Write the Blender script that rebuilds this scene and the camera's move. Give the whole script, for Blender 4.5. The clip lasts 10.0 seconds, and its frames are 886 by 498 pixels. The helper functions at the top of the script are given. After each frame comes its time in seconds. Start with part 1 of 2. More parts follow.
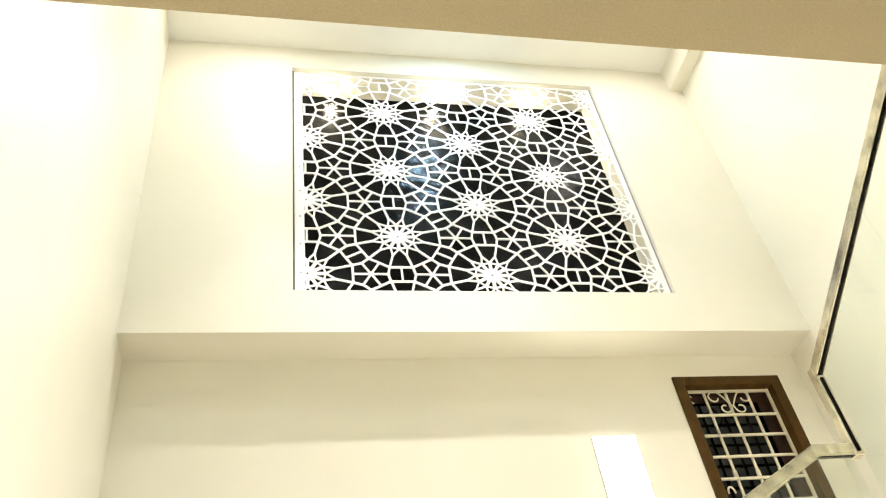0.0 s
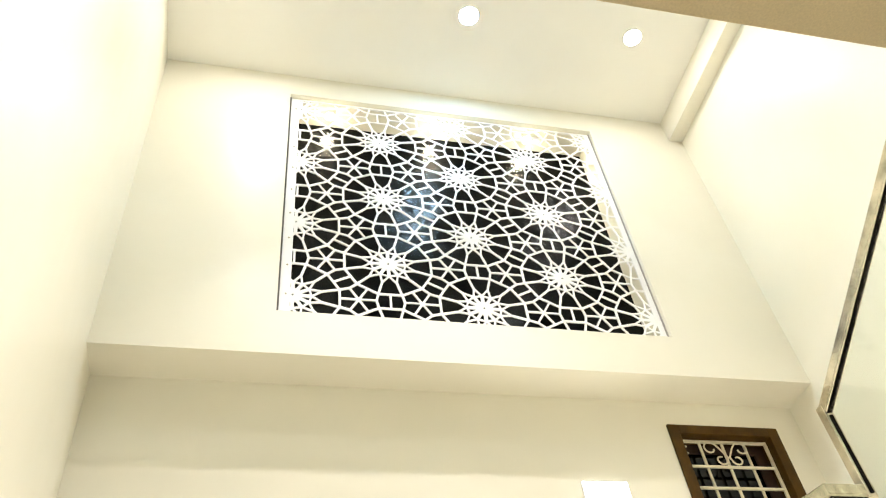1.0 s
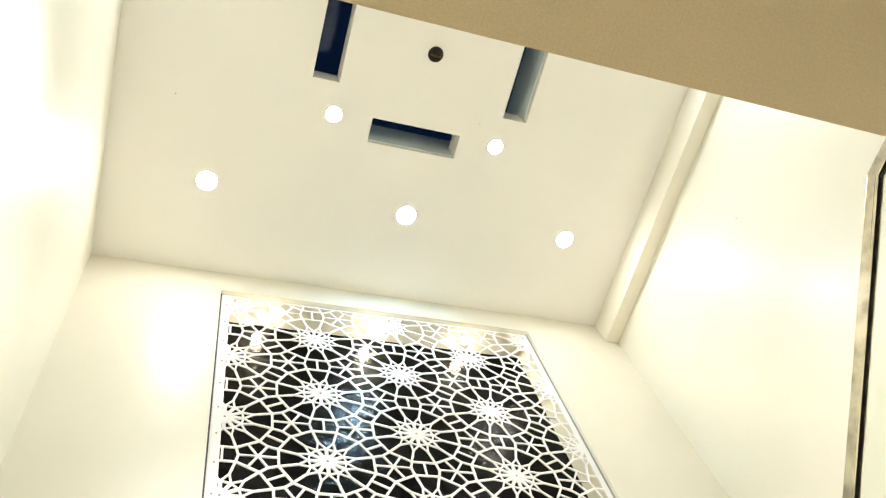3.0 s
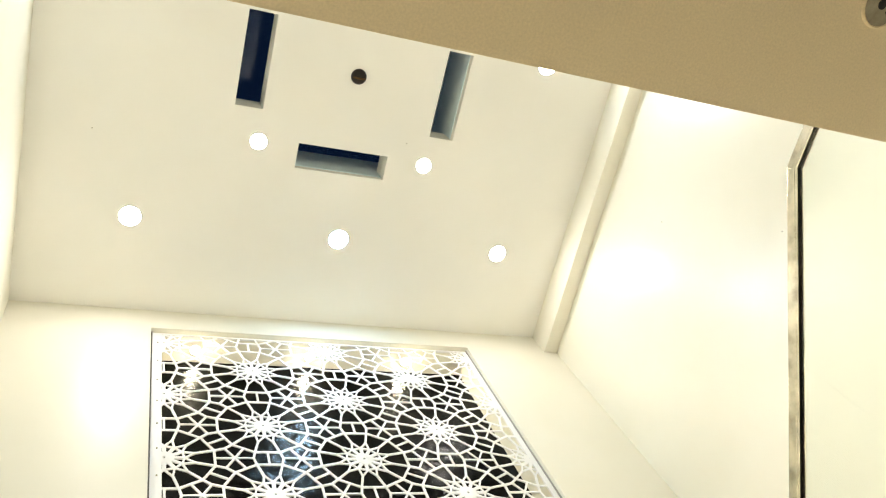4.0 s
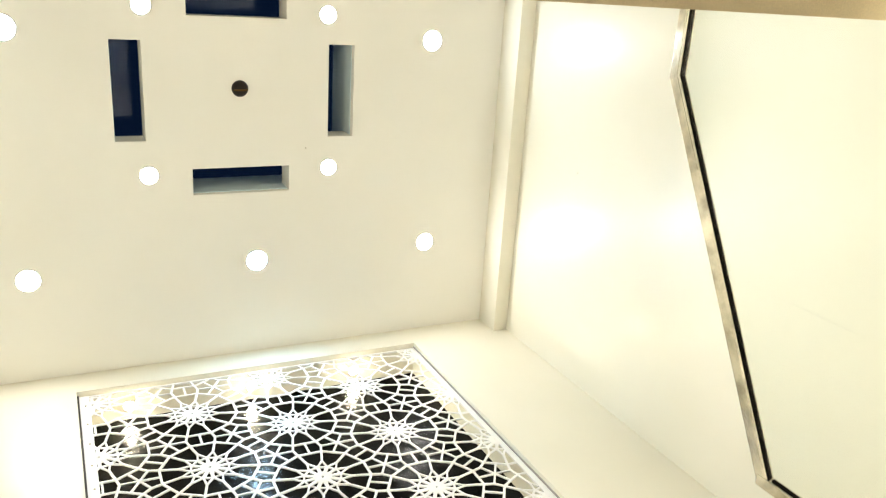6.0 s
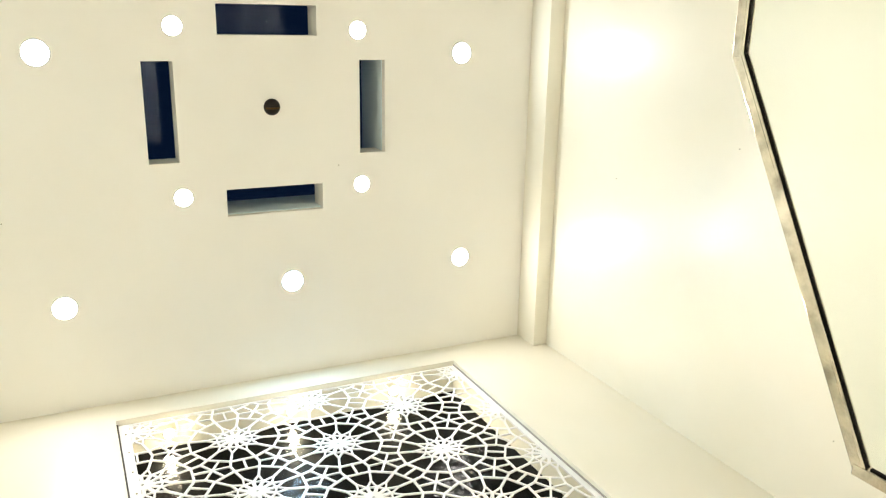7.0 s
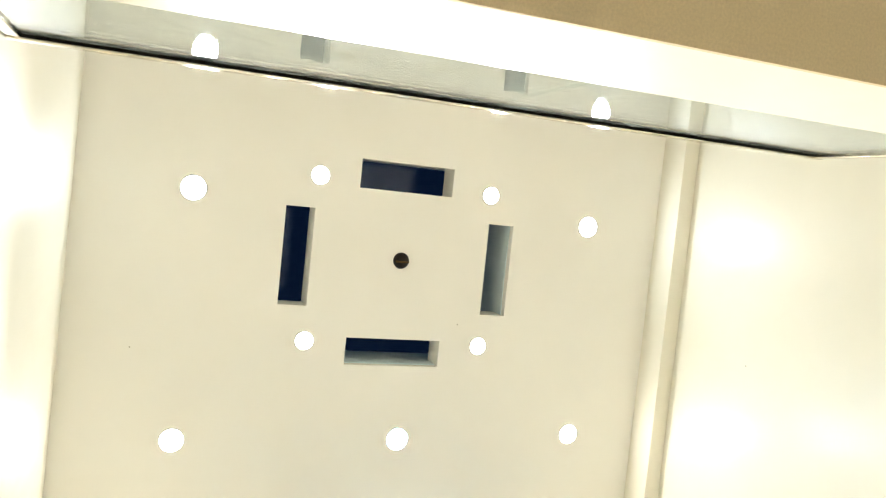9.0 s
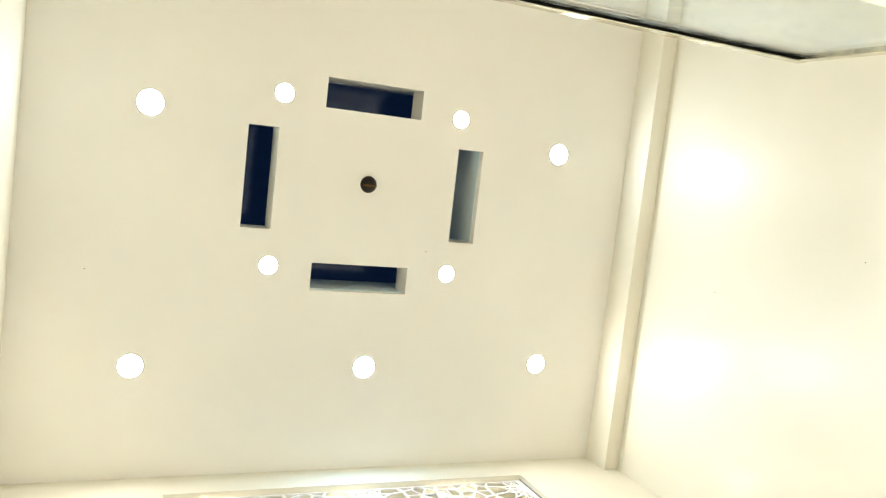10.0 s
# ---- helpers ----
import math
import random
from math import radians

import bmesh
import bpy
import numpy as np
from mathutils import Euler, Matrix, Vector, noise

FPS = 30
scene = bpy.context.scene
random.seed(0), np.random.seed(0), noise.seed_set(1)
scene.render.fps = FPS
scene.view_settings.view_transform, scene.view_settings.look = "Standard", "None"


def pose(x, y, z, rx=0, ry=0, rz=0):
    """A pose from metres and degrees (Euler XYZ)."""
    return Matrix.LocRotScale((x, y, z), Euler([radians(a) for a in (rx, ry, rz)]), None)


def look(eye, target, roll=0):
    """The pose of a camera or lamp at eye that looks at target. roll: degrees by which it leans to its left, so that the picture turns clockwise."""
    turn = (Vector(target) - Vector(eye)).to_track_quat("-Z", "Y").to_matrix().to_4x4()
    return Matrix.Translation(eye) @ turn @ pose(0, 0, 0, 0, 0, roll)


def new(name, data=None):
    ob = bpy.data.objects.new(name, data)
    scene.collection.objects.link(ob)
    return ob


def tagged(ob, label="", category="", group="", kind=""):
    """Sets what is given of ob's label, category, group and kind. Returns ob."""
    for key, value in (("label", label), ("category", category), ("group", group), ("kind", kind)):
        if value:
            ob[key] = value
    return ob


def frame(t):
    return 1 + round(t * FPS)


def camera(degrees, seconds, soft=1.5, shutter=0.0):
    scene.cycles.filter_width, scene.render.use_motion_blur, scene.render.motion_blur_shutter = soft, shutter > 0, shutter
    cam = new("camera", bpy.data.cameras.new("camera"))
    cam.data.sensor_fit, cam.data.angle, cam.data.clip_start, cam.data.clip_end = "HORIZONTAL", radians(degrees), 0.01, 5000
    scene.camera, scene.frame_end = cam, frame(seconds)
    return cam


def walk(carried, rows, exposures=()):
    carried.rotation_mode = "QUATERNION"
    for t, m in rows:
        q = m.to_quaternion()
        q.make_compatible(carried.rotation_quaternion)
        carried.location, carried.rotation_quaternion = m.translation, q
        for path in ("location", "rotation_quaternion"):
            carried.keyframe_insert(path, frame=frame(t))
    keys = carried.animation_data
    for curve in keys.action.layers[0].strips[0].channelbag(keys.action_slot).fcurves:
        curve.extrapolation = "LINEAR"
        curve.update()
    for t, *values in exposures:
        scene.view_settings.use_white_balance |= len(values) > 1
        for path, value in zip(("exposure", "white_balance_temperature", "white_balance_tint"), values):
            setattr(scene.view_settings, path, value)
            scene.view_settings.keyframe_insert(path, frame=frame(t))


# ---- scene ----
cam = camera(58.1, 10.0, 1.1)
PATH = [
    (0, (-0.561, -1.906, 1.686), (-0.146, -0.469, 3.013), -9.8),
    (0.5, (-0.525, -1.845, 1.675), (-0.179, -0.421, 3.036), -7.9),
    (1, (-0.545, -1.675, 1.647), (-0.109, -0.359, 3.088), -8.4),
    (1.5, (-0.64, -1.471, 1.665), (-0.126, -0.32, 3.219), -9.4),
    (2, (-0.666, -1.375, 1.678), (-0.127, -0.373, 3.323), -12.4),
    (2.5, (-0.626, -1.319, 1.666), (-0.086, -0.453, 3.386), -17.5),
    (4, (-0.678, -1.234, 1.673), (0.067, -0.569, 3.406), -37.7),
    (4.5, (-0.673, -1.224, 1.664), (0.15, -0.58, 3.37), -43.0),
    (5, (-0.636, -1.129, 1.699), (0.237, -0.496, 3.384), -49.0),
    (5.5, (-0.509, -1.104, 1.737), (0.39, -0.45, 3.399), -51.7),
    (5.7, (-0.443, -1.137, 1.697), (0.419, -0.495, 3.383), -52.2),
    (6.8, (-0.536, -0.988, 1.801), (0.302, -0.372, 3.509), -57.4),
    (7, (-0.564, -0.973, 1.818), (0.268, -0.418, 3.55), -58.9),
    (7.5, (-0.69, -0.9, 1.912), (0.092, -0.477, 3.704), -59.6),
    (8, (-0.769, -0.875, 1.951), (-0.101, -0.563, 3.81), -61.3),
    (8.5, (-0.84, -0.882, 1.954), (-0.201, -0.683, 3.839), -68.2),
    (9, (-0.846, -0.822, 1.978), (-0.152, -0.711, 3.851), -75.6),
    (9.5, (-0.815, -0.748, 2.041), (-0.084, -0.585, 3.895), -72.9),
    (10, (-0.831, -0.626, 2.069), (-0.041, -0.421, 3.895), -70.2),
]
walk(cam, [(t, look(e, g, r)) for t, e, g, r in PATH], [(0, 0.0), (1.2, -0.1), (2.5, -0.15), (10, -0.17)])

# ---- plan (metres): x east, y north, z up ----
XW, XE = -1.25, 2.28          # side walls
YN, YR = 1.155, 1.38          # upper north wall face, recessed lower face
YS = -4.60                    # south end
ZC, ZT = 6.30, 6.47           # atrium ceiling, top of its slab
ZL = 3.965                    # underside of the upper north wall
SY, SZ0, SZ1 = -1.095, 3.00, 3.41   # landing slab: edge, underside, top
RX = 1.310                    # stair rail plane

# ---- world, lamps ----
world = bpy.data.worlds.new("night")
scene.world = world
world.use_nodes = True
bg = world.node_tree.nodes["Background"]
bg.inputs[0].default_value = (0.010, 0.022, 0.055, 1)
bg.inputs[1].default_value = 0.65

WARM, COOL, BLUE = (1.0, 0.945, 0.93), (0.82, 0.91, 1.0), (0.60, 0.80, 1.0)
LAMPS = [  # x, y, colour, watts, lens radius, spread of the beam
    (0.0, 0.0, WARM, 27.5, 0.048, 76), (1.036, -0.006, WARM, 17.5, 0.048, 76), (0.005, -0.912, WARM, 27.5, 0.048, 76), (1.02, -0.901, WARM, 17.5, 0.048, 76),
    (-0.65, 0.555, WARM, 8.0, 0.060, 180), (0.592, 0.555, BLUE, 4.0, 0.060, 180), (1.712, 0.53, WARM, 6.0, 0.058, 180),
    (-0.646, -0.776, COOL, 8.0, 0.062, 180), (1.688, -0.774, COOL, 6.0, 0.060, 180)]
for lx, ly, col, watts, lr, beam in LAMPS:
    d = bpy.data.lights.new("downlight_beam", "AREA")
    d.shape, d.size, d.energy, d.color, d.spread = "DISK", lr * 2, watts, col, radians(beam)
    new("downlight_beam", d).matrix_world = pose(lx, ly, ZC - 0.0065)


# ---- materials ----
def mat(name):
    m = bpy.data.materials.new(name)
    m.use_nodes = True
    nt = m.node_tree
    return m, nt, nt.nodes["Principled BSDF"]


def node(nt, kind, **kw):
    n = nt.nodes.new(kind)
    for k, v in kw.items():
        n.inputs[k].default_value = v
    return n


def ramp_mix(nt, fac, a, b, lo=0.35, hi=0.65):
    r = nt.nodes.new("ShaderNodeValToRGB")
    r.color_ramp.elements[0].position, r.color_ramp.elements[1].position = lo, hi
    r.color_ramp.elements[0].color, r.color_ramp.elements[1].color = (*a, 1), (*b, 1)
    nt.links.new(fac, r.inputs[0])
    return r.outputs[0]


def coords(nt):
    return nt.nodes.new("ShaderNodeTexCoord").outputs["Object"]


def noise_tex(nt, vec, scale, detail=4.0, rough=0.55):
    n = node(nt, "ShaderNodeTexNoise", Scale=scale, Detail=detail, Roughness=rough)
    nt.links.new(vec, n.inputs["Vector"])
    return n.outputs["Fac"]


def bump(nt, bsdf, fac, strength, dist):
    b = node(nt, "ShaderNodeBump", Strength=strength, Distance=dist)
    nt.links.new(fac, b.inputs["Height"])
    nt.links.new(b.outputs[0], bsdf.inputs["Normal"])
    return b


def paint(name, a, b, rough, grain=0.0006, coat=0.0):
    m, nt, p = mat(name)
    c = coords(nt)
    nt.links.new(ramp_mix(nt, noise_tex(nt, c, 1.3, 5), a, b), p.inputs["Base Color"])
    r = node(nt, "ShaderNodeMapRange", **{"To Min": rough - 0.10, "To Max": rough + 0.12})
    mp = nt.nodes.new("ShaderNodeMapping")
    mp.inputs["Scale"].default_value = (1, 1, 0.12)
    nt.links.new(c, mp.inputs["Vector"])
    nt.links.new(noise_tex(nt, mp.outputs[0], 9.0, 6, 0.65), r.inputs["Value"])
    nt.links.new(r.outputs[0], p.inputs["Roughness"])
    p.inputs["Coat Weight"].default_value, p.inputs["Coat Roughness"].default_value = coat, 0.22
    mix = node(nt, "ShaderNodeMath"); mix.operation = "ADD"
    nt.links.new(noise_tex(nt, c, 4.0, 2), mix.inputs[0])
    sm = node(nt, "ShaderNodeMath"); sm.operation = "MULTIPLY"; sm.inputs[1].default_value = 0.12
    nt.links.new(noise_tex(nt, c, 130.0, 3), sm.inputs[0])
    nt.links.new(sm.outputs[0], mix.inputs[1])
    bump(nt, p, mix.outputs[0], 0.35, grain * 6)
    return m


def plain(name, col, rough, metal=0.0, var=0.12, scale=9.0, bumpy=0.0):
    m, nt, p = mat(name)
    c = coords(nt)
    lo = tuple(v * (1 - var) for v in col)
    hi = tuple(min(1, v * (1 + var)) for v in col)
    nt.links.new(ramp_mix(nt, noise_tex(nt, c, scale, 6), lo, hi, 0.3, 0.7), p.inputs["Base Color"])
    p.inputs["Roughness"].default_value, p.inputs["Metallic"].default_value = rough, metal
    if bumpy:
        bump(nt, p, noise_tex(nt, c, scale * 14), 0.4, bumpy)
    return m


def glow(name, col, strength):
    m, nt, p = mat(name)
    p.inputs["Base Color"].default_value = (0.9, 0.9, 0.9, 1)
    p.inputs["Emission Color"].default_value, p.inputs["Emission Strength"].default_value = (*col, 1), strength
    return m


def pane(name, tint, base, rough, wave, wscale, smear=0.0, power=4.0):
    """Clear sheet: see-through, with gloss by the angle of view and a slightly wavy face."""
    m, nt, p = mat(name)
    out = nt.nodes["Material Output"]
    tr = node(nt, "ShaderNodeBsdfTransparent", Color=(*tint, 1))
    gl = node(nt, "ShaderNodeBsdfGlossy", Roughness=rough)
    lw = node(nt, "ShaderNodeLayerWeight", Blend=0.5)
    pw = nt.nodes.new("ShaderNodeMath"); pw.operation = "POWER"; pw.inputs[1].default_value = power
    nt.links.new(lw.outputs["Facing"], pw.inputs[0])
    fr = node(nt, "ShaderNodeMapRange", **{"To Min": base, "To Max": 0.9})
    nt.links.new(pw.outputs[0], fr.inputs["Value"])
    mx = nt.nodes.new("ShaderNodeMixShader")
    b = node(nt, "ShaderNodeBump", Strength=1.0, Distance=wave)
    nt.links.new(noise_tex(nt, coords(nt), wscale, 3), b.inputs["Height"])
    nt.links.new(b.outputs[0], gl.inputs["Normal"])
    for s, d in ((fr.outputs[0], mx.inputs[0]), (tr.outputs[0], mx.inputs[1]), (gl.outputs[0], mx.inputs[2]), (mx.outputs[0], out.inputs[0])):
        nt.links.new(s, d)
    if smear:
        df = node(nt, "ShaderNodeBsdfDiffuse", Color=(0.80, 0.90, 0.92, 1))
        sm = node(nt, "ShaderNodeMapRange", **{"From Min": 0.42, "From Max": 0.72, "To Min": 0.03, "To Max": smear})
        wv = node(nt, "ShaderNodeTexNoise", Scale=5.0, Detail=5.0, Roughness=0.6, Distortion=2.5)
        nt.links.new(coords(nt), wv.inputs["Vector"])
        nt.links.new(wv.outputs["Fac"], sm.inputs["Value"])
        m2 = nt.nodes.new("ShaderNodeMixShader")
        for a, b in ((sm.outputs[0], m2.inputs[0]), (mx.outputs[0], m2.inputs[1]), (df.outputs[0], m2.inputs[2]), (m2.outputs[0], out.inputs[0])):
            nt.links.new(a, b)
    nt.nodes.remove(p)
    return m


def brushed(name, col, rough):
    m, nt, p = mat(name)
    c = coords(nt)
    p.inputs["Metallic"].default_value = 1.0
    nt.links.new(ramp_mix(nt, noise_tex(nt, c, 14, 6), tuple(v * 0.52 for v in col), col, 0.3, 0.6), p.inputs["Base Color"])
    r = node(nt, "ShaderNodeMapRange", **{"To Min": rough * 0.6, "To Max": rough * 1.7})
    nt.links.new(noise_tex(nt, c, 22, 5), r.inputs["Value"])
    nt.links.new(r.outputs[0], p.inputs["Roughness"])
    bump(nt, p, noise_tex(nt, c, 26, 4), 0.5, 0.0011)
    return m


def tile_floor(name):
    m, nt, p = mat(name)
    c = coords(nt)
    nt.links.new(ramp_mix(nt, noise_tex(nt, c, 2.2, 8), (0.79, 0.75, 0.65), (0.86, 0.82, 0.73)), p.inputs["Base Color"])
    p.inputs["Roughness"].default_value = 0.18
    return m


M_WALL = paint("satin_cream_wall_paint", (0.835, 0.80, 0.672), (0.865, 0.83, 0.707), 0.38, coat=0.14)
M_CEIL = paint("matt_cream_ceiling_paint", (0.885, 0.868, 0.80), (0.915, 0.898, 0.83), 0.6)
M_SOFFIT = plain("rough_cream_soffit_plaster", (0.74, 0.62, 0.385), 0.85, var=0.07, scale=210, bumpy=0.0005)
M_FLOOR = tile_floor("polished_beige_tile")
M_TEAL = paint("pale_blue_grey_render", (0.76, 0.89, 0.91), (0.80, 0.91, 0.92), 0.7)
M_JALI = plain("white_painted_board", (0.93, 0.915, 0.90), 0.4, var=0.02)
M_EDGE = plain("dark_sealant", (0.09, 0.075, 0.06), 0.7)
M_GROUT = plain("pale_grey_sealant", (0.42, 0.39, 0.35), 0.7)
M_STEEL = brushed("polished_stainless_steel", (0.72, 0.67, 0.55), 0.10)
M_GASKET = plain("black_rubber", (0.005, 0.004, 0.003), 0.55)
M_GASKET.node_tree.nodes["Principled BSDF"].inputs["Specular IOR Level"].default_value = 0.03
M_WOOD = plain("brown_varnished_wood", (0.068, 0.034, 0.003), 0.6, var=0.25, scale=16, bumpy=0.0006)
M_WOOD.node_tree.nodes["Principled BSDF"].inputs["Specular IOR Level"].default_value = 0.2
M_WOODIN = plain("dark_red_brown_wood", (0.036, 0.012, 0.004), 0.6, var=0.3, scale=14)
M_GRILL = plain("cream_enamelled_iron", (0.78, 0.72, 0.55), 0.35, var=0.08, scale=20)
M_STONE = plain("polished_cream_marble", (0.74, 0.68, 0.56), 0.2, var=0.1, scale=12)
M_HOOK = plain("dark_bronze_enamel", (0.010, 0.005, 0.003), 0.3)
M_HOOK.node_tree.nodes["Principled BSDF"].inputs["Specular IOR Level"].default_value = 0.25
M_TRIM = plain("white_enamelled_trim", (0.85, 0.85, 0.82), 0.35, var=0.03)
M_PLATE = plain("weathered_grey_plate", (0.34, 0.30, 0.20), 0.55, var=0.25, scale=40)
M_BLACK = plain("blackened_hole", (0.01, 0.01, 0.01), 0.8)
M_LED = {WARM: glow("warm_led", (1.0, 0.95, 0.82), 60.0), COOL: glow("cool_led", (0.90, 0.96, 1.0), 60.0), BLUE: glow("blue_white_led", (0.42, 0.72, 1.0), 420.0)}
M_NICHE = glow("warm_niche_led", (1.0, 0.87, 0.62), 1100.0)
M_PANEL = glow("led_panel", (1.0, 0.99, 0.93), 13.0)
M_GLASS = pane("clear_balustrade_glass", (0.935, 0.975, 0.962), 0.035, 0.012, 0.0003, 8.0, 0.18)
M_STAIRGLASS = pane("clean_stair_glass", (0.955, 0.975, 0.955), 0.035, 0.02, 0.0005, 4.0)
M_DARKGLASS = pane("dark_obscured_glass", (0.004, 0.004, 0.005), 0.024, 0.18, 0.0046, 30.0, power=6.5)
M_NIGHTGLASS = pane("plain_night_glass", (0.01, 0.01, 0.01), 0.028, 0.03, 0.0004, 6.0)
M_SKYGLASS = pane("skylight_glass", (0.6, 0.7, 0.8), 0.02, 0.02, 0.001, 5.0)


# ---- builders ----
def obj(name, bm, material, parent=None, label=""):
    me = bpy.data.meshes.new(name)
    bmesh.ops.recalc_face_normals(bm, faces=bm.faces)
    bm.to_mesh(me)
    bm.free()
    me.materials.append(material)
    ob = new(name, me)
    ob.parent = parent
    if label:
        ob["label"] = label
    return ob


part = obj


def thing(name, label, category, group="", at=(0, 0, 0)):
    e = new(name)
    e.location = at
    e.empty_display_size = 0.1
    return tagged(e, label, category, group)


def box_into(bm, x0, x1, y0, y1, z0, z1, bev=0.0, m=None):
    r = bmesh.ops.create_cube(bm, size=1)
    vs = r["verts"]
    for v in vs:
        v.co = Vector(((x0 + x1) / 2 + v.co.x * (x1 - x0), (y0 + y1) / 2 + v.co.y * (y1 - y0), (z0 + z1) / 2 + v.co.z * (z1 - z0)))
    if m is not None:
        bmesh.ops.transform(bm, matrix=m, verts=vs)
    if bev:
        es = list({e for v in vs for e in v.link_edges})
        bmesh.ops.bevel(bm, geom=es, offset=bev, segments=2, affect="EDGES", profile=0.5)
    return bm


def box(x0, x1, y0, y1, z0, z1, bev=0.0, m=None):
    return box_into(bmesh.new(), x0, x1, y0, y1, z0, z1, bev, m)


def disc(r, h, seg=40, bev=0.0, at=(0, 0, 0), r2=None):
    bm = bmesh.new()
    bmesh.ops.create_cone(bm, cap_ends=True, segments=seg, radius1=r, radius2=r if r2 is None else r2, depth=h, matrix=Matrix.Translation(at))
    if bev:
        es = [e for e in bm.edges if len(e.link_faces) == 2 and e.calc_face_angle(0) > 0.8]
        bmesh.ops.bevel(bm, geom=es, offset=bev, segments=2, affect="EDGES", profile=0.5)
    return bm


def ring(r0, r1, z0, z1, seg=48):
    bm = bmesh.new()
    prof = [(r0, z1), (r0, z0), ((r0 + r1) / 2, z0 - 0.0015), (r1 - 0.002, z0), (r1, z1)]
    rows = [[bm.verts.new((r * math.cos(2 * math.pi * i / seg), r * math.sin(2 * math.pi * i / seg), z)) for r, z in prof] for i in range(seg)]
    for i in range(seg):
        a, b = rows[i], rows[(i + 1) % seg]
        for j in range(len(prof)):
            k = (j + 1) % len(prof)
            bm.faces.new((a[j], b[j], b[k], a[k]))
    return bm


def sheet(us, vs, holes, w0, w1, put):
    """A slab on the grid us x vs between w0 and w1, with rectangular openings (u0, u1, v0, v1) right through it."""
    us, vs = sorted(set(us) | {h[0] for h in holes} | {h[1] for h in holes}), sorted(set(vs) | {h[2] for h in holes} | {h[3] for h in holes})
    nu, nv = len(us) - 1, len(vs) - 1

    def full(i, j):
        if not (0 <= i < nu and 0 <= j < nv):
            return False
        cu, cv = (us[i] + us[i + 1]) / 2, (vs[j] + vs[j + 1]) / 2
        return not any(h[0] < cu < h[1] and h[2] < cv < h[3] for h in holes)
    bm, seen = bmesh.new(), {}

    def v(i, j, k):
        if (i, j, k) not in seen:
            seen[i, j, k] = bm.verts.new(put(us[i], vs[j], (w0, w1)[k]))
        return seen[i, j, k]
    for i in range(nu):
        for j in range(nv):
            if full(i, j):
                for k in (0, 1):
                    bm.faces.new((v(i, j, k), v(i + 1, j, k), v(i + 1, j + 1, k), v(i, j + 1, k)))
                for di, dj, e in ((-1, 0, ((i, j), (i, j + 1))), (1, 0, ((i + 1, j), (i + 1, j + 1))), (0, -1, ((i, j), (i + 1, j))), (0, 1, ((i, j + 1), (i + 1, j + 1)))):
                    if not full(i + di, j + dj):
                        (a, b), (c, d) = e
                        bm.faces.new((v(a, b, 0), v(c, d, 0), v(c, d, 1), v(a, b, 1)))
    return bm


def prism(profile, y0, y1):
    """A profile of (x, z) points drawn out from y0 to y1."""
    bm = bmesh.new()
    a, b = [[bm.verts.new((x, y, z)) for x, z in profile] for y in (y0, y1)]
    bm.faces.new(a), bm.faces.new(b[::-1])
    for i in range(len(a)):
        k = (i + 1) % len(a)
        bm.faces.new((a[i], a[k], b[k], b[i]))
    return bm


def bar_between(a, b, w, h, up=(0, 0, 1), ext=0.0, bev=0.0):
    """A square bar from a to b, w wide and h deep along up."""
    a, b = Vector(a), Vector(b)
    d = (b - a).normalized()
    s = d.cross(Vector(up)).normalized()
    u = s.cross(d)
    n = (b - a).length
    m = Matrix((( s.x, d.x, u.x, a.x), (s.y, d.y, u.y, a.y), (s.z, d.z, u.z, a.z), (0, 0, 0, 1)))
    return box(-w / 2, w / 2, -ext, n + ext, -h / 2, h / 2, bev, m)


def rod(points, r, seg=8):
    """A round rod along points."""
    bm = bmesh.new()
    pts = [Vector(p) for p in points]
    rows = []
    for i, p in enumerate(pts):
        d = (pts[min(i + 1, len(pts) - 1)] - pts[max(i - 1, 0)]).normalized()
        s = d.cross(Vector((0, 1, 0)))
        s = s.normalized() if s.length > 1e-4 else Vector((1, 0, 0))
        u = s.cross(d)
        rows.append([bm.verts.new(p + r * (math.cos(2 * math.pi * k / seg) * s + math.sin(2 * math.pi * k / seg) * u)) for k in range(seg)])
    for a, b in zip(rows, rows[1:]):
        for k in range(seg):
            bm.faces.new((a[k], a[(k + 1) % seg], b[(k + 1) % seg], b[k]))
    bm.faces.new(rows[0]), bm.faces.new(rows[-1])
    return bm


def structure(name, bm, material, label, category):
    return tagged(obj(name, bm, material), label, category, kind="structure")


# ---- large structure ----
structure("floor", box(XW - 0.2, XE + 0.2, YS - 0.2, YR + 0.2, -0.15, 0), M_FLOOR, "polished beige tiled hall floor", "floor")
bm = box(XW - 0.2, XW, YS, YR + 0.2, 0, ZC)
for v in bm.verts:                          # the wall runs slightly inwards to the south
    if v.co.x > XW - 0.1:
        v.co.x += 0.016 * (YR + 0.2 - v.co.y)
structure("wall_west", bm, M_WALL, "cream satin painted double height wall", "wall")
structure("wall_east", box(XE, XE + 0.2, YS, YR + 0.2, 0, ZC), M_WALL, "cream satin painted wall along the stairs", "wall")
structure("wall_south", box(XW - 0.2, XE + 0.2, YS - 0.2, YS, 0, ZC), M_WALL, "plain cream painted end wall", "wall")
WIN = (1.524, 2.104, 2.62, 3.80)
structure("wall_north_lower", sheet((XW, XE), (0, ZL), [WIN], YR, YR + 0.2, lambda u, v, w: (u, w, v)), M_WALL,
          "cream painted recessed lower wall with window", "wall")
JAL = (-0.465, 1.575, 4.222, 6.08)
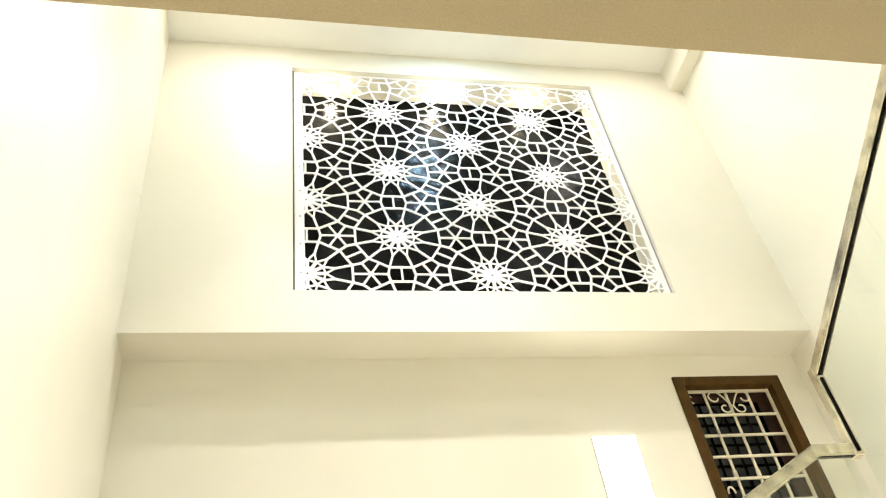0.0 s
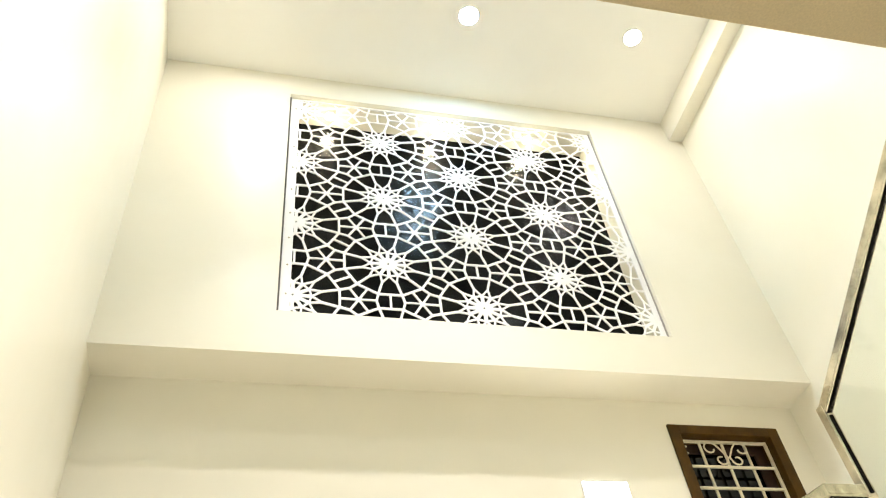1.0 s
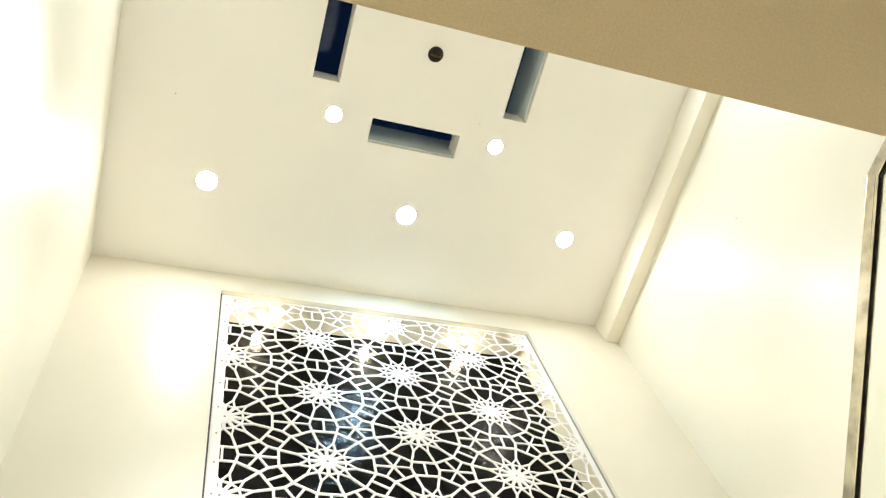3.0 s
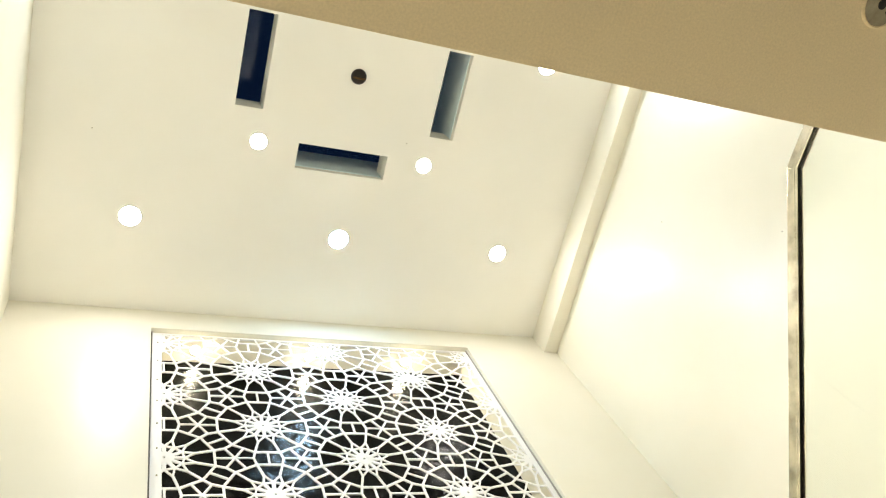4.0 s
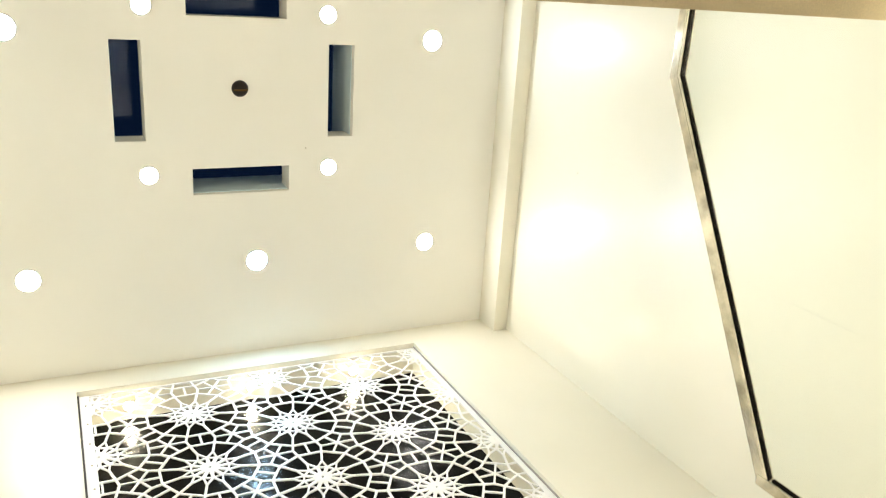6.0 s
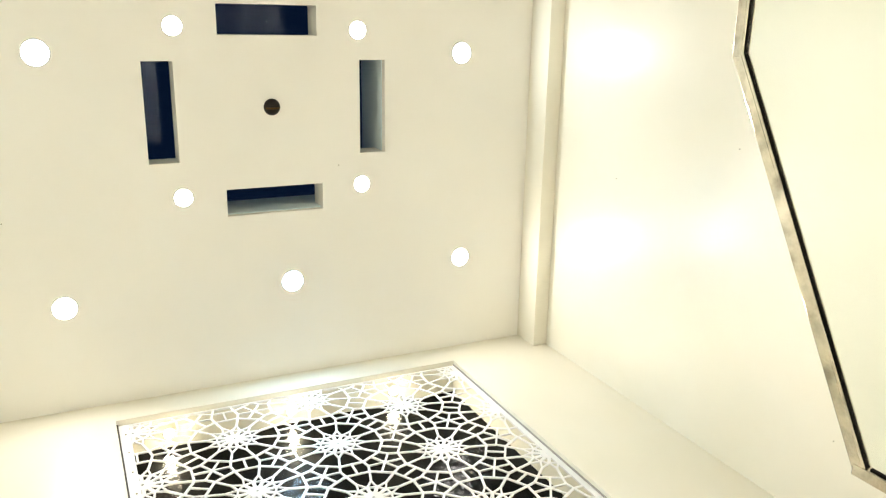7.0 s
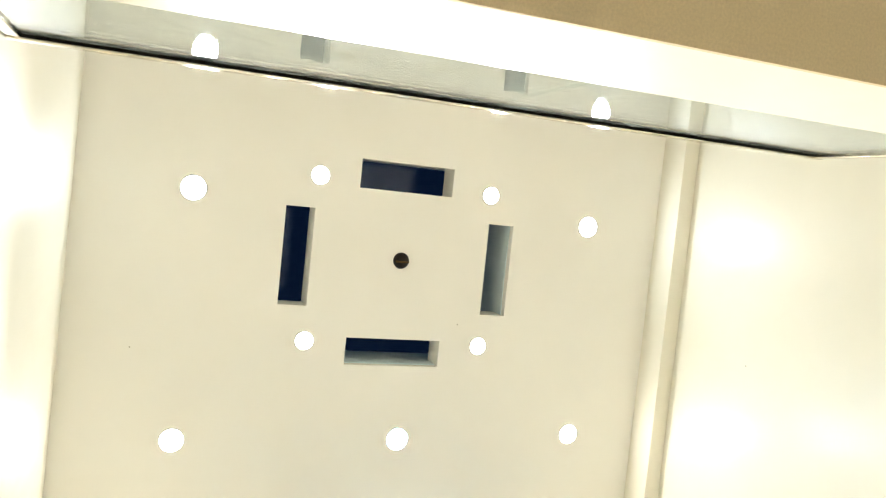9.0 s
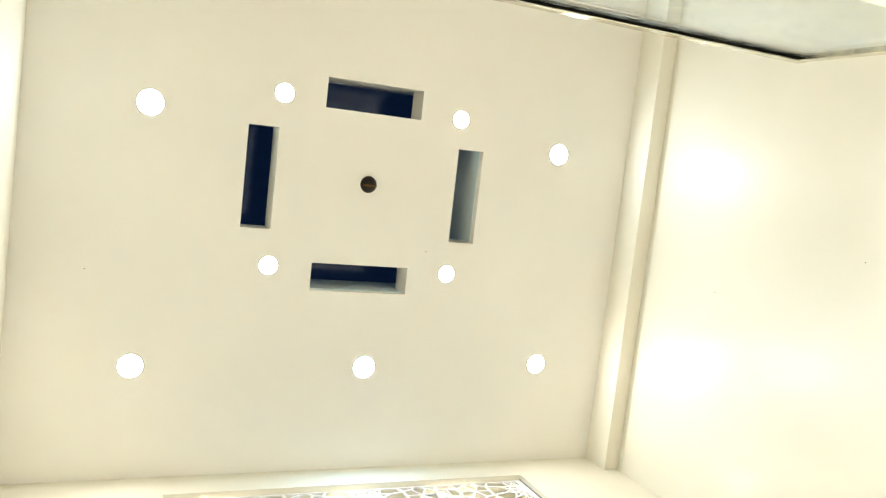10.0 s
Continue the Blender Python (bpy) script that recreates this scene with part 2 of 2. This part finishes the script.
structure("wall_north_upper", sheet((XW, XE), (ZL, ZC), [JAL], YN, YR + 0.2, lambda u, v, w: (u, w, v)), M_WALL,
          "cream upper wall with large square opening", "wall")
SLOTS = [(-0.164, -0.005, -0.733, -0.193), (1.029, 1.186, -0.734, -0.194), (0.235, 0.793, -0.027, 0.127), (0.231, 0.779, -1.03, -0.868)]
structure("ceiling", sheet((XW - 0.2, XE + 0.2), (YS - 0.2, YR + 0.2), SLOTS, ZC, ZT, lambda u, v, w: (u, v, w)), M_CEIL,
          "cream painted ceiling with four narrow skylight slots", "ceiling")
structure("beam", prism([(2.18, ZC), (2.18, 6.086), (2.182, 6.084), (XE, 6.084), (XE, ZC)], YS, YN), M_WALL, "cream painted beam along the wall under the ceiling", "beam")
structure("slab", sheet((XW, XE), (YS, SY), [(RX + 0.02, XE, -1.754, SY)], SZ0 + 0.012, SZ1, lambda u, v, w: (u, v, w)), M_WALL,
          "cream painted upper floor slab with straight edge", "slab")
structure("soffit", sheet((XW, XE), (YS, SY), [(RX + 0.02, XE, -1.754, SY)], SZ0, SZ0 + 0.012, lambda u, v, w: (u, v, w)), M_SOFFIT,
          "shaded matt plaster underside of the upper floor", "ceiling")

# ---- skylight box on the roof ----
sky = thing("skylight", "pale blue grey roof light box with glass top", "skylight", at=(0.51, -0.45, ZT))
off = Matrix.Translation((-0.51, 0.45, -ZT))
X0, X1, Y0, Y1, ZK = -0.166, 1.188, -1.032, 0.129, ZT + 0.24
for b, up_mat in ((box(X0 - 0.1, X0, Y0 - 0.1, Y1 + 0.1, ZT, ZK), M_TEAL), (box(X1, X1 + 0.1, Y0 - 0.1, Y1 + 0.1, ZT, ZK), M_TEAL),
                  (box(X0, X1, Y0 - 0.1, Y0, ZT, ZK), M_CEIL), (box(X0, X1, Y1, Y1 + 0.1, ZT, ZK), M_TEAL)):
    bmesh.ops.transform(b, matrix=off, verts=b.verts)
    part("upstand", b, up_mat, sky)
for (a0, a1, b0, b1), side in zip(SLOTS[:3], "wen"):
    q = {"w": (a0, a0 + 0.004, b0, b1), "e": (a1 - 0.004, a1, b0, b1), "n": (a0, a1, b1 - 0.004, b1)}[side]
    b = box(*q, ZC + 0.045, ZT)
    bmesh.ops.transform(b, matrix=off, verts=b.verts)
    part("lining", b, M_TEAL, sky)
b = box(X0 - 0.1, X1 + 0.1, Y0 - 0.1, Y1 + 0.1, ZK, ZK + 0.012)
bmesh.ops.transform(b, matrix=off, verts=b.verts)
part("glass_top", b, M_SKYGLASS, sky, "dark night glass").visible_shadow = False

# ---- pierced screen in the upper opening ----
PX, PY = 0.578, 4.897                       # one rosette centre
DV, SX = 0.535, 0.485 / (0.535 * math.sqrt(3) / 2)
YJ = 1.188                                  # front of the screen
screen = thing("jali_screen", "white pierced screen with twelve pointed star rosettes", "screen", at=(0.555, YJ, JAL[2]))
jx0, jx1, jz0, jz1 = JAL[0] + 0.010, JAL[1] - 0.007, JAL[2] + 0.001, JAL[3] - 0.004


def lattice_bars():
    """The bars of the pattern as 2D segments with widths, on a triangular net of rosettes."""
    bars, cores = [], []
    d = DV
    rp, rt, rv, rc = 0.424 * d, 0.262 * d, 0.165 * d, 0.078 * d
    pol = lambda c, r, a: (c[0] + r * math.cos(radians(a)), c[1] + r * math.sin(radians(a)))
    h = d * math.sqrt(3) / 2
    for i in range(-4, 5):
        for j in range(-5, 6):
            c = (i * h, (j + (i % 2) * 0.5) * d)
            if not (-1.55 < c[0] < 1.5 and -1.1 < c[1] < 1.6):
                continue
            cores.append(c)
            for k in range(12):
                a = 90 + 30 * k
                t0, v0, v1 = pol(c, rt, a + 15), pol(c, rv, a), pol(c, rv, a + 30)
                bars += [(t0, v0, 0.0098), (t0, v1, 0.0098), (pol(c, rc * 0.8, a), v0, 0.0180), (v0, v1, 0.0095)]
                p0, p1 = pol(c, rp, a - 15), pol(c, rp, a + 15)
                bars += [(t0, p1, 0.0122), (p0, p1, 0.0122)]
                ap = rp * math.cos(radians(15))
                if k % 2 == 0:              # towards a neighbour: a split hexagon
                    bars.append((pol(c, ap, a), pol(c, d / 2, a), 0.0112))
                    mid = pol(c, d / 2, a)
                    for sgn, p in ((-1, p0), (1, p1)):
                        s = (mid[0] - sgn * 0.130 * d * math.sin(radians(a)), mid[1] + sgn * 0.130 * d * math.cos(radians(a)))
                        bars.append((p, s, 0.0122))
                        g = pol(c, d / math.sqrt(3), a + sgn * 30)
                        bars.append((g, s, 0.0112))
                else:                       # towards a gap between three: one arm of the asterisk
                    bars.append((pol(c, d / math.sqrt(3), a), pol(c, ap, a), 0.0112))
    return bars, cores


def clip(a, b, x0, x1, y0, y1):
    t0, t1 = 0.0, 1.0
    dx, dy = b[0] - a[0], b[1] - a[1]
    for p, q in ((-dx, a[0] - x0), (dx, x1 - a[0]), (-dy, a[1] - y0), (dy, y1 - a[1])):
        if abs(p) < 1e-9:
            if q < 0:
                return None
            continue
        r = q / p
        if p < 0:
            t0 = max(t0, r)
        else:
            t1 = min(t1, r)
    if t0 >= t1:
        return None
    return (a[0] + t0 * dx, a[1] + t0 * dy), (a[0] + t1 * dx, a[1] + t1 * dy)


rng = random.Random(4)
verts, faces = [], []
bars, cores = lattice_bars()
for a, b, w in bars:
    a, b = (PX + a[0] * SX, PY + a[1]), (PX + b[0] * SX, PY + b[1])
    c = clip(a, b, jx0 + 0.005, jx1 - 0.005, jz0 + 0.003, jz1 - 0.005)
    if not c:
        continue
    a, b = Vector(c[0]), Vector(c[1])
    if (b - a).length < 0.003:
        continue
    t = (b - a).normalized()
    s = Vector((-t.y, t.x)) * w / 2
    a, b = a - t * w * 0.35, b + t * w * 0.35
    y0, y1 = YJ + rng.uniform(0, 0.0016), YJ + 0.007 + rng.uniform(0, 0.001)
    n = len(verts)
    for yy in (y0, y1):
        for q in (a - s, b - s, b + s, a + s):
            verts.append((q.x - 0.555, yy - YJ, q.y - JAL[2]))
    faces += [(n, n + 1, n + 2, n + 3), (n + 7, n + 6, n + 5, n + 4)] + [(n + i, n + 4 + i, n + 4 + (i + 1) % 4, n + (i + 1) % 4) for i in range(4)]
me = bpy.data.meshes.new("lattice")
me.from_pydata(verts, [], faces)
me.materials.append(M_JALI)
lat = new("lattice", me)
lat.parent = screen
for cx, cz in cores:
    cx, cz = PX + cx * SX, PY + cz
    if jx0 < cx < jx1 and jz0 < cz < jz1:
        # solid hub with a small hole
        b = ring(0.0065, 0.086 * DV, -0.004, 0.004, 32)
        bmesh.ops.transform(b, matrix=Matrix.Translation((cx - 0.555, 0.0040, cz - JAL[2])) @ pose(0, 0, 0, -90, 0, 0) @ Matrix.Diagonal((SX, 1, 1, 1)), verts=b.verts)
        part("rosette_hub", b, M_JALI, lat)
for n_, b in (("side_border", box(jx0, jx0 + 0.052, YJ - 0.002, YJ + 0.008, jz0, jz1)), ("side_border", box(jx1 - 0.032, jx1, YJ - 0.002, YJ + 0.008, jz0, jz1)),
              ("top_border", box(jx0 + 0.052, jx1 - 0.032, YJ - 0.002, YJ + 0.008, jz1 - 0.016, jz1)), ("bottom_border", box(jx0 + 0.052, jx1 - 0.032, YJ - 0.002, YJ + 0.008, jz0, jz0 + 0.01))):
    bmesh.ops.transform(b, matrix=Matrix.Translation((-0.555, -YJ, -JAL[2])), verts=b.verts)
    part(n_, b, M_JALI, screen)
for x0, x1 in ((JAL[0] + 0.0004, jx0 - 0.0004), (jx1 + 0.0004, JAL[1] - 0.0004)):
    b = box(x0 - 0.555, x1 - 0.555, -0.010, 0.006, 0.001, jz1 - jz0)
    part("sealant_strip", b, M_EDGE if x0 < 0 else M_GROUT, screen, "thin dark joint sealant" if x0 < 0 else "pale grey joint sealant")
for i in range(9):
    b = disc(0.0045, 0.003, 12)
    bmesh.ops.transform(b, matrix=Matrix.Translation((jx0 + 0.03 - 0.555, -0.003, 0.14 + i * 0.2)) @ pose(0, 0, 0, 90), verts=b.verts)
    part("screw", b, M_PLATE, screen)

win = thing("window_2", "dark obscured glass window behind the white screen", "window", at=(0.555, 1.377, JAL[2]))
win["kind"] = "structure"
b = box(JAL[0], JAL[1], -0.003, 0.003, 0, JAL[3] - JAL[2])
bmesh.ops.transform(b, matrix=Matrix.Translation((-0.555, 0, 0)), verts=b.verts)
part("pane", b, M_DARKGLASS, win)
structure("backdrop", box(XW, XE, YR + 0.6, YR + 0.62, 2.4, 6.3), M_BLACK, "unlit night outside the windows", "backdrop")

# ---- small spots in the head of the screen's opening ----
for lx in (-0.20, 0.50, 1.15):
    e = thing("niche_spotlight", "small lit warm spotlight in the opening head", "spotlight", "niche spotlights", (lx, 1.285, JAL[3]))
    part("body", ring(0.026, 0.034, -0.012, 0.0, 32), M_TRIM, e)
    part("lens", disc(0.017, 0.020, 24, at=(0, 0, -0.012), r2=0.026), M_NICHE, e, "glowing lens")
    d = bpy.data.lights.new("niche_beam", "SPOT")
    d.energy, d.color, d.spot_size, d.spot_blend, d.shadow_soft_size = 1.5, (1.0, 0.84, 0.55), radians(150), 0.6, 0.02
    new("niche_beam", d).matrix_world = pose(lx, 1.285, JAL[3] - 0.03)

# ---- downlights ----
for lx, ly, col, watts, lr, beam in LAMPS:
    e = thing("downlight", "lit round recessed LED downlight with white trim", "downlight", "ceiling downlights", (lx, ly, ZC))
    part("trim", ring(lr, lr + 0.008, -0.005, 0.0), M_TRIM, e)
    part("lens", disc(lr, 0.004, 40, at=(0, 0, -0.003)), M_LED[col], e, "glowing diffuser")

# ---- hook cap ----
hook = thing("ceiling_hook", "dark brown domed fan hook cap on the ceiling", "hook", at=(0.51, -0.48, ZC))
bm = bmesh.new()
bmesh.ops.create_uvsphere(bm, u_segments=32, v_segments=16, radius=0.046)
for v in bm.verts:
    v.co.z = -abs(v.co.z) * 0.75 if v.co.z < 0 else 0.0
part("cap", bm, M_HOOK, hook)
part("collar", ring(0.030, 0.047, -0.008, 0.0), M_HOOK, hook)
part("bar", rod([(-0.036, 0.004, -0.024), (-0.018, 0.004, -0.037), (0.018, 0.004, -0.037), (0.036, 0.004, -0.024)], 0.0055, 10), M_WOOD, hook, "brown metal cross bar")

# ---- cover plate under the slab ----
plate = thing("junction_box_cover", "round grey cover plate under the slab", "cover plate", at=(0.692, -1.360, SZ0))
part("plate", disc(0.044, 0.004, 40, at=(0, 0, -0.002)), M_PLATE, plate)
part("rim", ring(0.043, 0.048, -0.006, 0.0), M_SOFFIT, plate)
part("hole", disc(0.010, 0.002, 24, at=(0, 0, -0.0045)), M_BLACK, plate)
for sgn in (-1, 1):
    part("slot", box(-0.007, 0.007, -0.0025, 0.0025, -0.0055, -0.0035, m=pose(sgn * 0.022, sgn * 0.015, 0, 0, 0, 40)), M_BLACK, plate)


# ---- balustrades ----
def rail_run(parent, a, b, up=(0, 0, 1), ext=0.008, w=0.031):
    """A steel channel handrail, its slot downwards: web, two lips and the black gasket between them."""
    a, b = Vector(a), Vector(b)
    d = (b - a).normalized()
    s = d.cross(Vector(up)).normalized()
    u = s.cross(d)
    bar = part("handrail", bar_between(a + u * 0.002, b + u * 0.002, w, 0.035, up, ext, 0.003), M_STEEL, parent)
    for sg in (-1, 1):
        off = s * (sg * (w / 2 - 0.0032)) - u * 0.0175
        part("lip", bar_between(a + off, b + off, 0.0042, 0.008, up, ext, 0.001), M_STEEL, bar)
    lo = u * -0.0175
    part("gasket", bar_between(a + lo, b + lo, w - 0.013, 0.006, up), M_GASKET, bar, "black rubber gasket")


def glass_sheet(parent, outline, thick, axis, material):
    """A flat pane with that outline, thick along an axis."""
    bm = bmesh.new()
    t = Vector((thick / 2 if axis == "x" else 0, thick / 2 if axis == "y" else 0, 0))
    f = [bm.verts.new(Vector(p) - t) for p in outline]
    g = [bm.verts.new(Vector(p) + t) for p in outline]
    bm.faces.new(f), bm.faces.new(g[::-1])
    for i in range(len(f)):
        k = (i + 1) % len(f)
        bm.faces.new((f[i], f[k], g[k], g[i]))
    ob = part("glass_panel", bm, material, parent)
    ob.visible_shadow = False
    return ob


GY, RZ = -1.13, 4.175
bal = thing("landing_balustrade", "clear glass balustrade with steel handrail on slab edge", "balustrade", at=(0, 0, 0))
rail_run(bal, (-1.185, GY, RZ), (RX, GY, RZ), ext=0.019, w=0.038)
part("post", bar_between((RX, GY, 3.65), (RX, GY, RZ - 0.021), 0.034, 0.034, (1, 0, 0), 0, 0.003), M_STEEL, bal)
part("post", bar_between((-1.185, GY, SZ1), (-1.185, GY, RZ - 0.021), 0.03, 0.03, (1, 0, 0), 0, 0.003), M_STEEL, bal)
for x0, x1 in ((-1.165, 0.056), (0.060, RX - 0.024)):
    glass_sheet(bal, [(x0, GY, SZ1), (x1, GY, SZ1), (x1, GY, RZ - 0.023), (x0, GY, RZ - 0.023)], 0.010, "y", M_GLASS)
for xx in (-0.977, 0.925):
    part("sleeve", box(xx - 0.02, xx + 0.02, GY - 0.0197, GY + 0.0197, RZ - 0.0120, RZ + 0.0203, 0.002), M_STEEL, bal)

sb = thing("stair_balustrade", "glass stair balustrade with bent steel handrail", "balustrade", at=(0, 0, 0))
A, B, C = (RX, GY, 3.67), (RX, -0.885, 3.67), (RX, 0.19, 3.055)
D, E, F = (RX, 0.19, 2.76), (1.157, 0.19, 2.76), (-1.10, 0.19, 2.76 - 2.257 * 0.52)
rail_run(sb, A, B)
rail_run(sb, B, C, w=0.0300)
part("post", bar_between((RX, 0.19, 2.735), (RX, 0.19, 3.075), 0.034, 0.034, (1, 0, 0), 0, 0.003), M_STEEL, sb)
part("gasket", box(RX - 0.005, RX + 0.005, 0.169, 0.173, 2.75, 3.03), M_GASKET, sb)
rail_run(sb, D, E)
rail_run(sb, E, F, w=0.0300)
lo = 0.023
glass_sheet(sb, [(RX, GY, 3.67 - lo), (RX, -0.885, 3.67 - lo), (RX, -0.35, 3.364 - lo), (RX, -0.35, 2.42), (RX, GY, 2.87)], 0.010, "x", M_STAIRGLASS)
glass_sheet(sb, [(RX, -0.346, 3.362 - lo), (RX, 0.16, 3.072 - lo), (RX, 0.16, 1.92), (RX, 0.06, 2.06), (RX, -0.346, 2.418)], 0.010, "x", M_STAIRGLASS)
glass_sheet(sb, [(RX - 0.025, 0.19, 2.76 - lo), (1.157, 0.19, 2.76 - lo), (0.2, 0.19, 2.262 - lo), (0.2, 0.19, 1.45), (RX - 0.025, 0.19, 2.02)], 0.010, "y", M_STAIRGLASS)
glass_sheet(sb, [(0.196, 0.19, 2.26 - lo), (-1.08, 0.19, 1.596 - lo), (-1.08, 0.19, 0.75), (0.196, 0.19, 1.448)], 0.010, "y", M_STAIRGLASS)

# ---- stairs ----
st = thing("staircase", "cream marble stairs turning at a landing", "staircase", at=(0, 0, 0))
RISE, GO = 0.19, 0.272
ZLAND = 1.90
part("landing", box(RX - 0.03, XE, 0.16, YR, ZLAND - 0.15, ZLAND), M_WALL, st)
part("landing_top", box(RX - 0.04, XE, 0.15, YR, ZLAND, ZLAND + 0.02), M_STONE, st)
for i in range(9):
    z = ZLAND - (i + 1) * RISE
    x = RX - 0.04 - i * GO
    part("step", box(x - GO, x, 0.17, YR, max(0, z - 0.22), z), M_WALL, st)
    part("tread", box(x - GO - 0.02, x, 0.16, YR, z, z + 0.02), M_STONE, st)
for i in range(7):
    z = ZLAND + (i + 1) * RISE
    y = 0.15 - i * GO
    part("step", box(RX - 0.03, XE, y - GO, y, z - 0.32, z), M_WALL, st)
    part("tread", box(RX - 0.04, XE, y - GO, y + 0.02, z, z + 0.02), M_STONE, st)

# ---- barred window on the stairs ----
wx0, wx1, wz0, wz1 = WIN
cx = (wx0 + wx1) / 2
gw = thing("window_1", "brown wooden stair window with cream iron grille", "window", at=(cx, YR, wz0))
gw["kind"] = "structure"
tr = Matrix.Translation((-cx, -YR, -wz0))


def wpart(name, bm, material, parent=gw, label=""):
    bmesh.ops.transform(bm, matrix=tr, verts=bm.verts)
    return part(name, bm, material, parent, label)


FW = 0.058
fx0, fx1, fz1 = wx0 - 0.022, wx1 + 0.022, wz1 + 0.024
for n_, b in (("jamb", box(fx0, fx0 + FW, YR - 0.012, YR + 0.12, wz0, fz1, 0.003)), ("jamb", box(fx1 - FW, fx1, YR - 0.012, YR + 0.12, wz0, fz1, 0.003)),
              ("head", box(fx0 + FW, fx1 - FW, YR - 0.012, YR + 0.12, fz1 - FW + 0.005, fz1, 0.003)), ("sill", box(fx0 + FW, fx1 - FW, YR - 0.012, YR + 0.12, wz0, wz0 + FW, 0.003))):
    wpart(n_, b, M_WOOD)
ix0, ix1, iz1 = fx0 + FW, fx1 - FW, fz1 - FW + 0.005
YG = YR + 0.045
bm = box(ix0, ix0 + 0.014, YG - 0.006, YG + 0.006, wz0 + FW, iz1)
box_into(bm, ix1 - 0.014, ix1, YG - 0.006, YG + 0.006, wz0 + FW, iz1)
box_into(bm, ix0 + 0.014, ix1 - 0.014, YG - 0.006, YG + 0.006, iz1 - 0.0145, iz1 - 0.0015)
grille = wpart("grille", bm, M_GRILL, label="cream enamelled iron grille")
rows = [iz1 - 0.012 - 0.140 - 0.118 * k for k in range(8)]
for z in rows:
    wpart("grille_bar", box(ix0 + 0.014, ix1 - 0.014, YG - 0.008, YG + 0.004, z - 0.0065, z + 0.0065, 0.002), M_GRILL, grille)
for k in range(3):
    x = ix0 + (ix1 - ix0) * (k + 1) / 4
    wpart("grille_upright", rod([(x, YG + 0.008, wz0 + FW), (x, YG + 0.008, iz1 - 0.008)], 0.0075, 10), M_GRILL, grille)
    for z in (rows[3] + 0.018, rows[3] + 0.030, rows[3] + 0.042):
        wpart("collar", rod([(x, YG + 0.008, z - 0.005), (x, YG + 0.008, z + 0.005)], 0.011, 12), M_GRILL, grille)
xm = (ix0 + ix1) / 2
for sgn in (-1, 1):
    pts = []
    for i in range(31):                     # upper curl, then down to the middle
        a, r = radians(190 + i * 10), 0.017 + 0.021 * i / 30
        pts.append((xm + sgn * (0.086 + r * 1.1 * math.cos(a)), YG - 0.010, iz1 - 0.052 + r * math.sin(a)))
    x, _, z = pts[-1]
    pts += [(x + (xm + sgn * 0.004 - x) * i / 8, YG - 0.010, z + (iz1 - 0.104 - z) * (i / 8) ** 1.25) for i in range(1, 9)]
    wpart("scroll", rod(pts, 0.0046, 8), M_GRILL, grille)
    pts = []
    for i in range(29):                     # lower curl
        a, r = radians(115 - i * 10), 0.016 + 0.012 * i / 28
        pts.append((xm + sgn * (0.044 + r * 1.1 * math.cos(a)), YG - 0.011, iz1 - 0.116 + r * math.sin(a)))
    pts.append((xm + sgn * 0.004, YG - 0.011, iz1 - 0.100))
    wpart("scroll", rod(pts, 0.0046, 8), M_GRILL, grille)
for n_, b in (("sash_stile", box(ix0, ix0 + 0.035, YR + 0.085, YR + 0.115, wz0 + FW, iz1)), ("sash_stile", box(ix1 - 0.06, ix1, YR + 0.085, YR + 0.115, wz0 + FW, iz1)),
              ("sash_rail", box(ix0 + 0.035, ix1 - 0.06, YR + 0.085, YR + 0.115, iz1 - 0.05, iz1))):
    wpart(n_, b, M_WOODIN)
wpart("pane", box(ix0 + 0.035, ix1 - 0.06, YR + 0.097, YR + 0.103, wz0 + FW, iz1 - 0.05), M_NIGHTGLASS, label="dark night glass")

# ---- wall light ----
wl = thing("wall_light", "slim lit white rectangular LED panel on wall", "wall light", at=(1.075, YR, 2.9))
part("housing", box(-0.115, 0.115, -0.012, 0, 0, 0.59, 0.003), M_TRIM, wl)
part("diffuser", box(-0.110, 0.110, -0.016, -0.012, 0.005, 0.585), M_PANEL, wl, "glowing white diffuser")

# ---- window stay and small marks ----
wpart("stay_handle", rod([(1.622 + 0.018 * math.cos(radians(a)), YG - 0.004, 3.19 + 0.034 * math.sin(radians(a))) for a in range(0, 181, 15)], 0.005, 8), M_GRILL, label="cream metal stay handle")


for dz in (0.036, 0.074):                   # small catches on the sash beside the grille
    z = iz1 - dz
    wpart("catch", rod([(ix0 + 0.020, YG + 0.012, z - 0.014), (ix0 + 0.020, YG + 0.004, z), (ix0 + 0.030, YG - 0.002, z + 0.004), (ix0 + 0.044, YG - 0.002, z - 0.006)], 0.0042, 8), M_GRILL, label="cream metal catch")


def small_mark(name, label, category, at, rot, r, depth, material):
    bm = disc(r, depth, 14, at=(0, 0, depth / 2))
    ob = tagged(obj(name, bm, material), label, category)
    ob.matrix_world = pose(*at, *rot)
    return ob


for y, z in ((-0.11, 5.458), (0.733, 3.844), (-0.414, 4.564)):
    small_mark("nail", "tiny dark nail head in the cream wall", "nail", (XE, y, z), (0, -90, 0), 0.003, 0.003, M_PLATE)
for x, y in ((-0.892, 0.066), (0.893, -0.129)):
    small_mark("screw_cap", "tiny grey screw cap in the ceiling", "screw cap", (x, y, ZC), (180, 0, 0), 0.003, 0.003, M_PLATE)
wire = tagged(obj("wire_stub", rod([(XE - 0.001, -1.575, 5.945), (XE - 0.02, -1.59, 5.94), (XE - 0.026, -1.62, 5.937), (XE - 0.022, -1.65, 5.945)], 0.0035, 8), M_PLATE),
              "short grey wire stub sticking out of the wall", "wire")
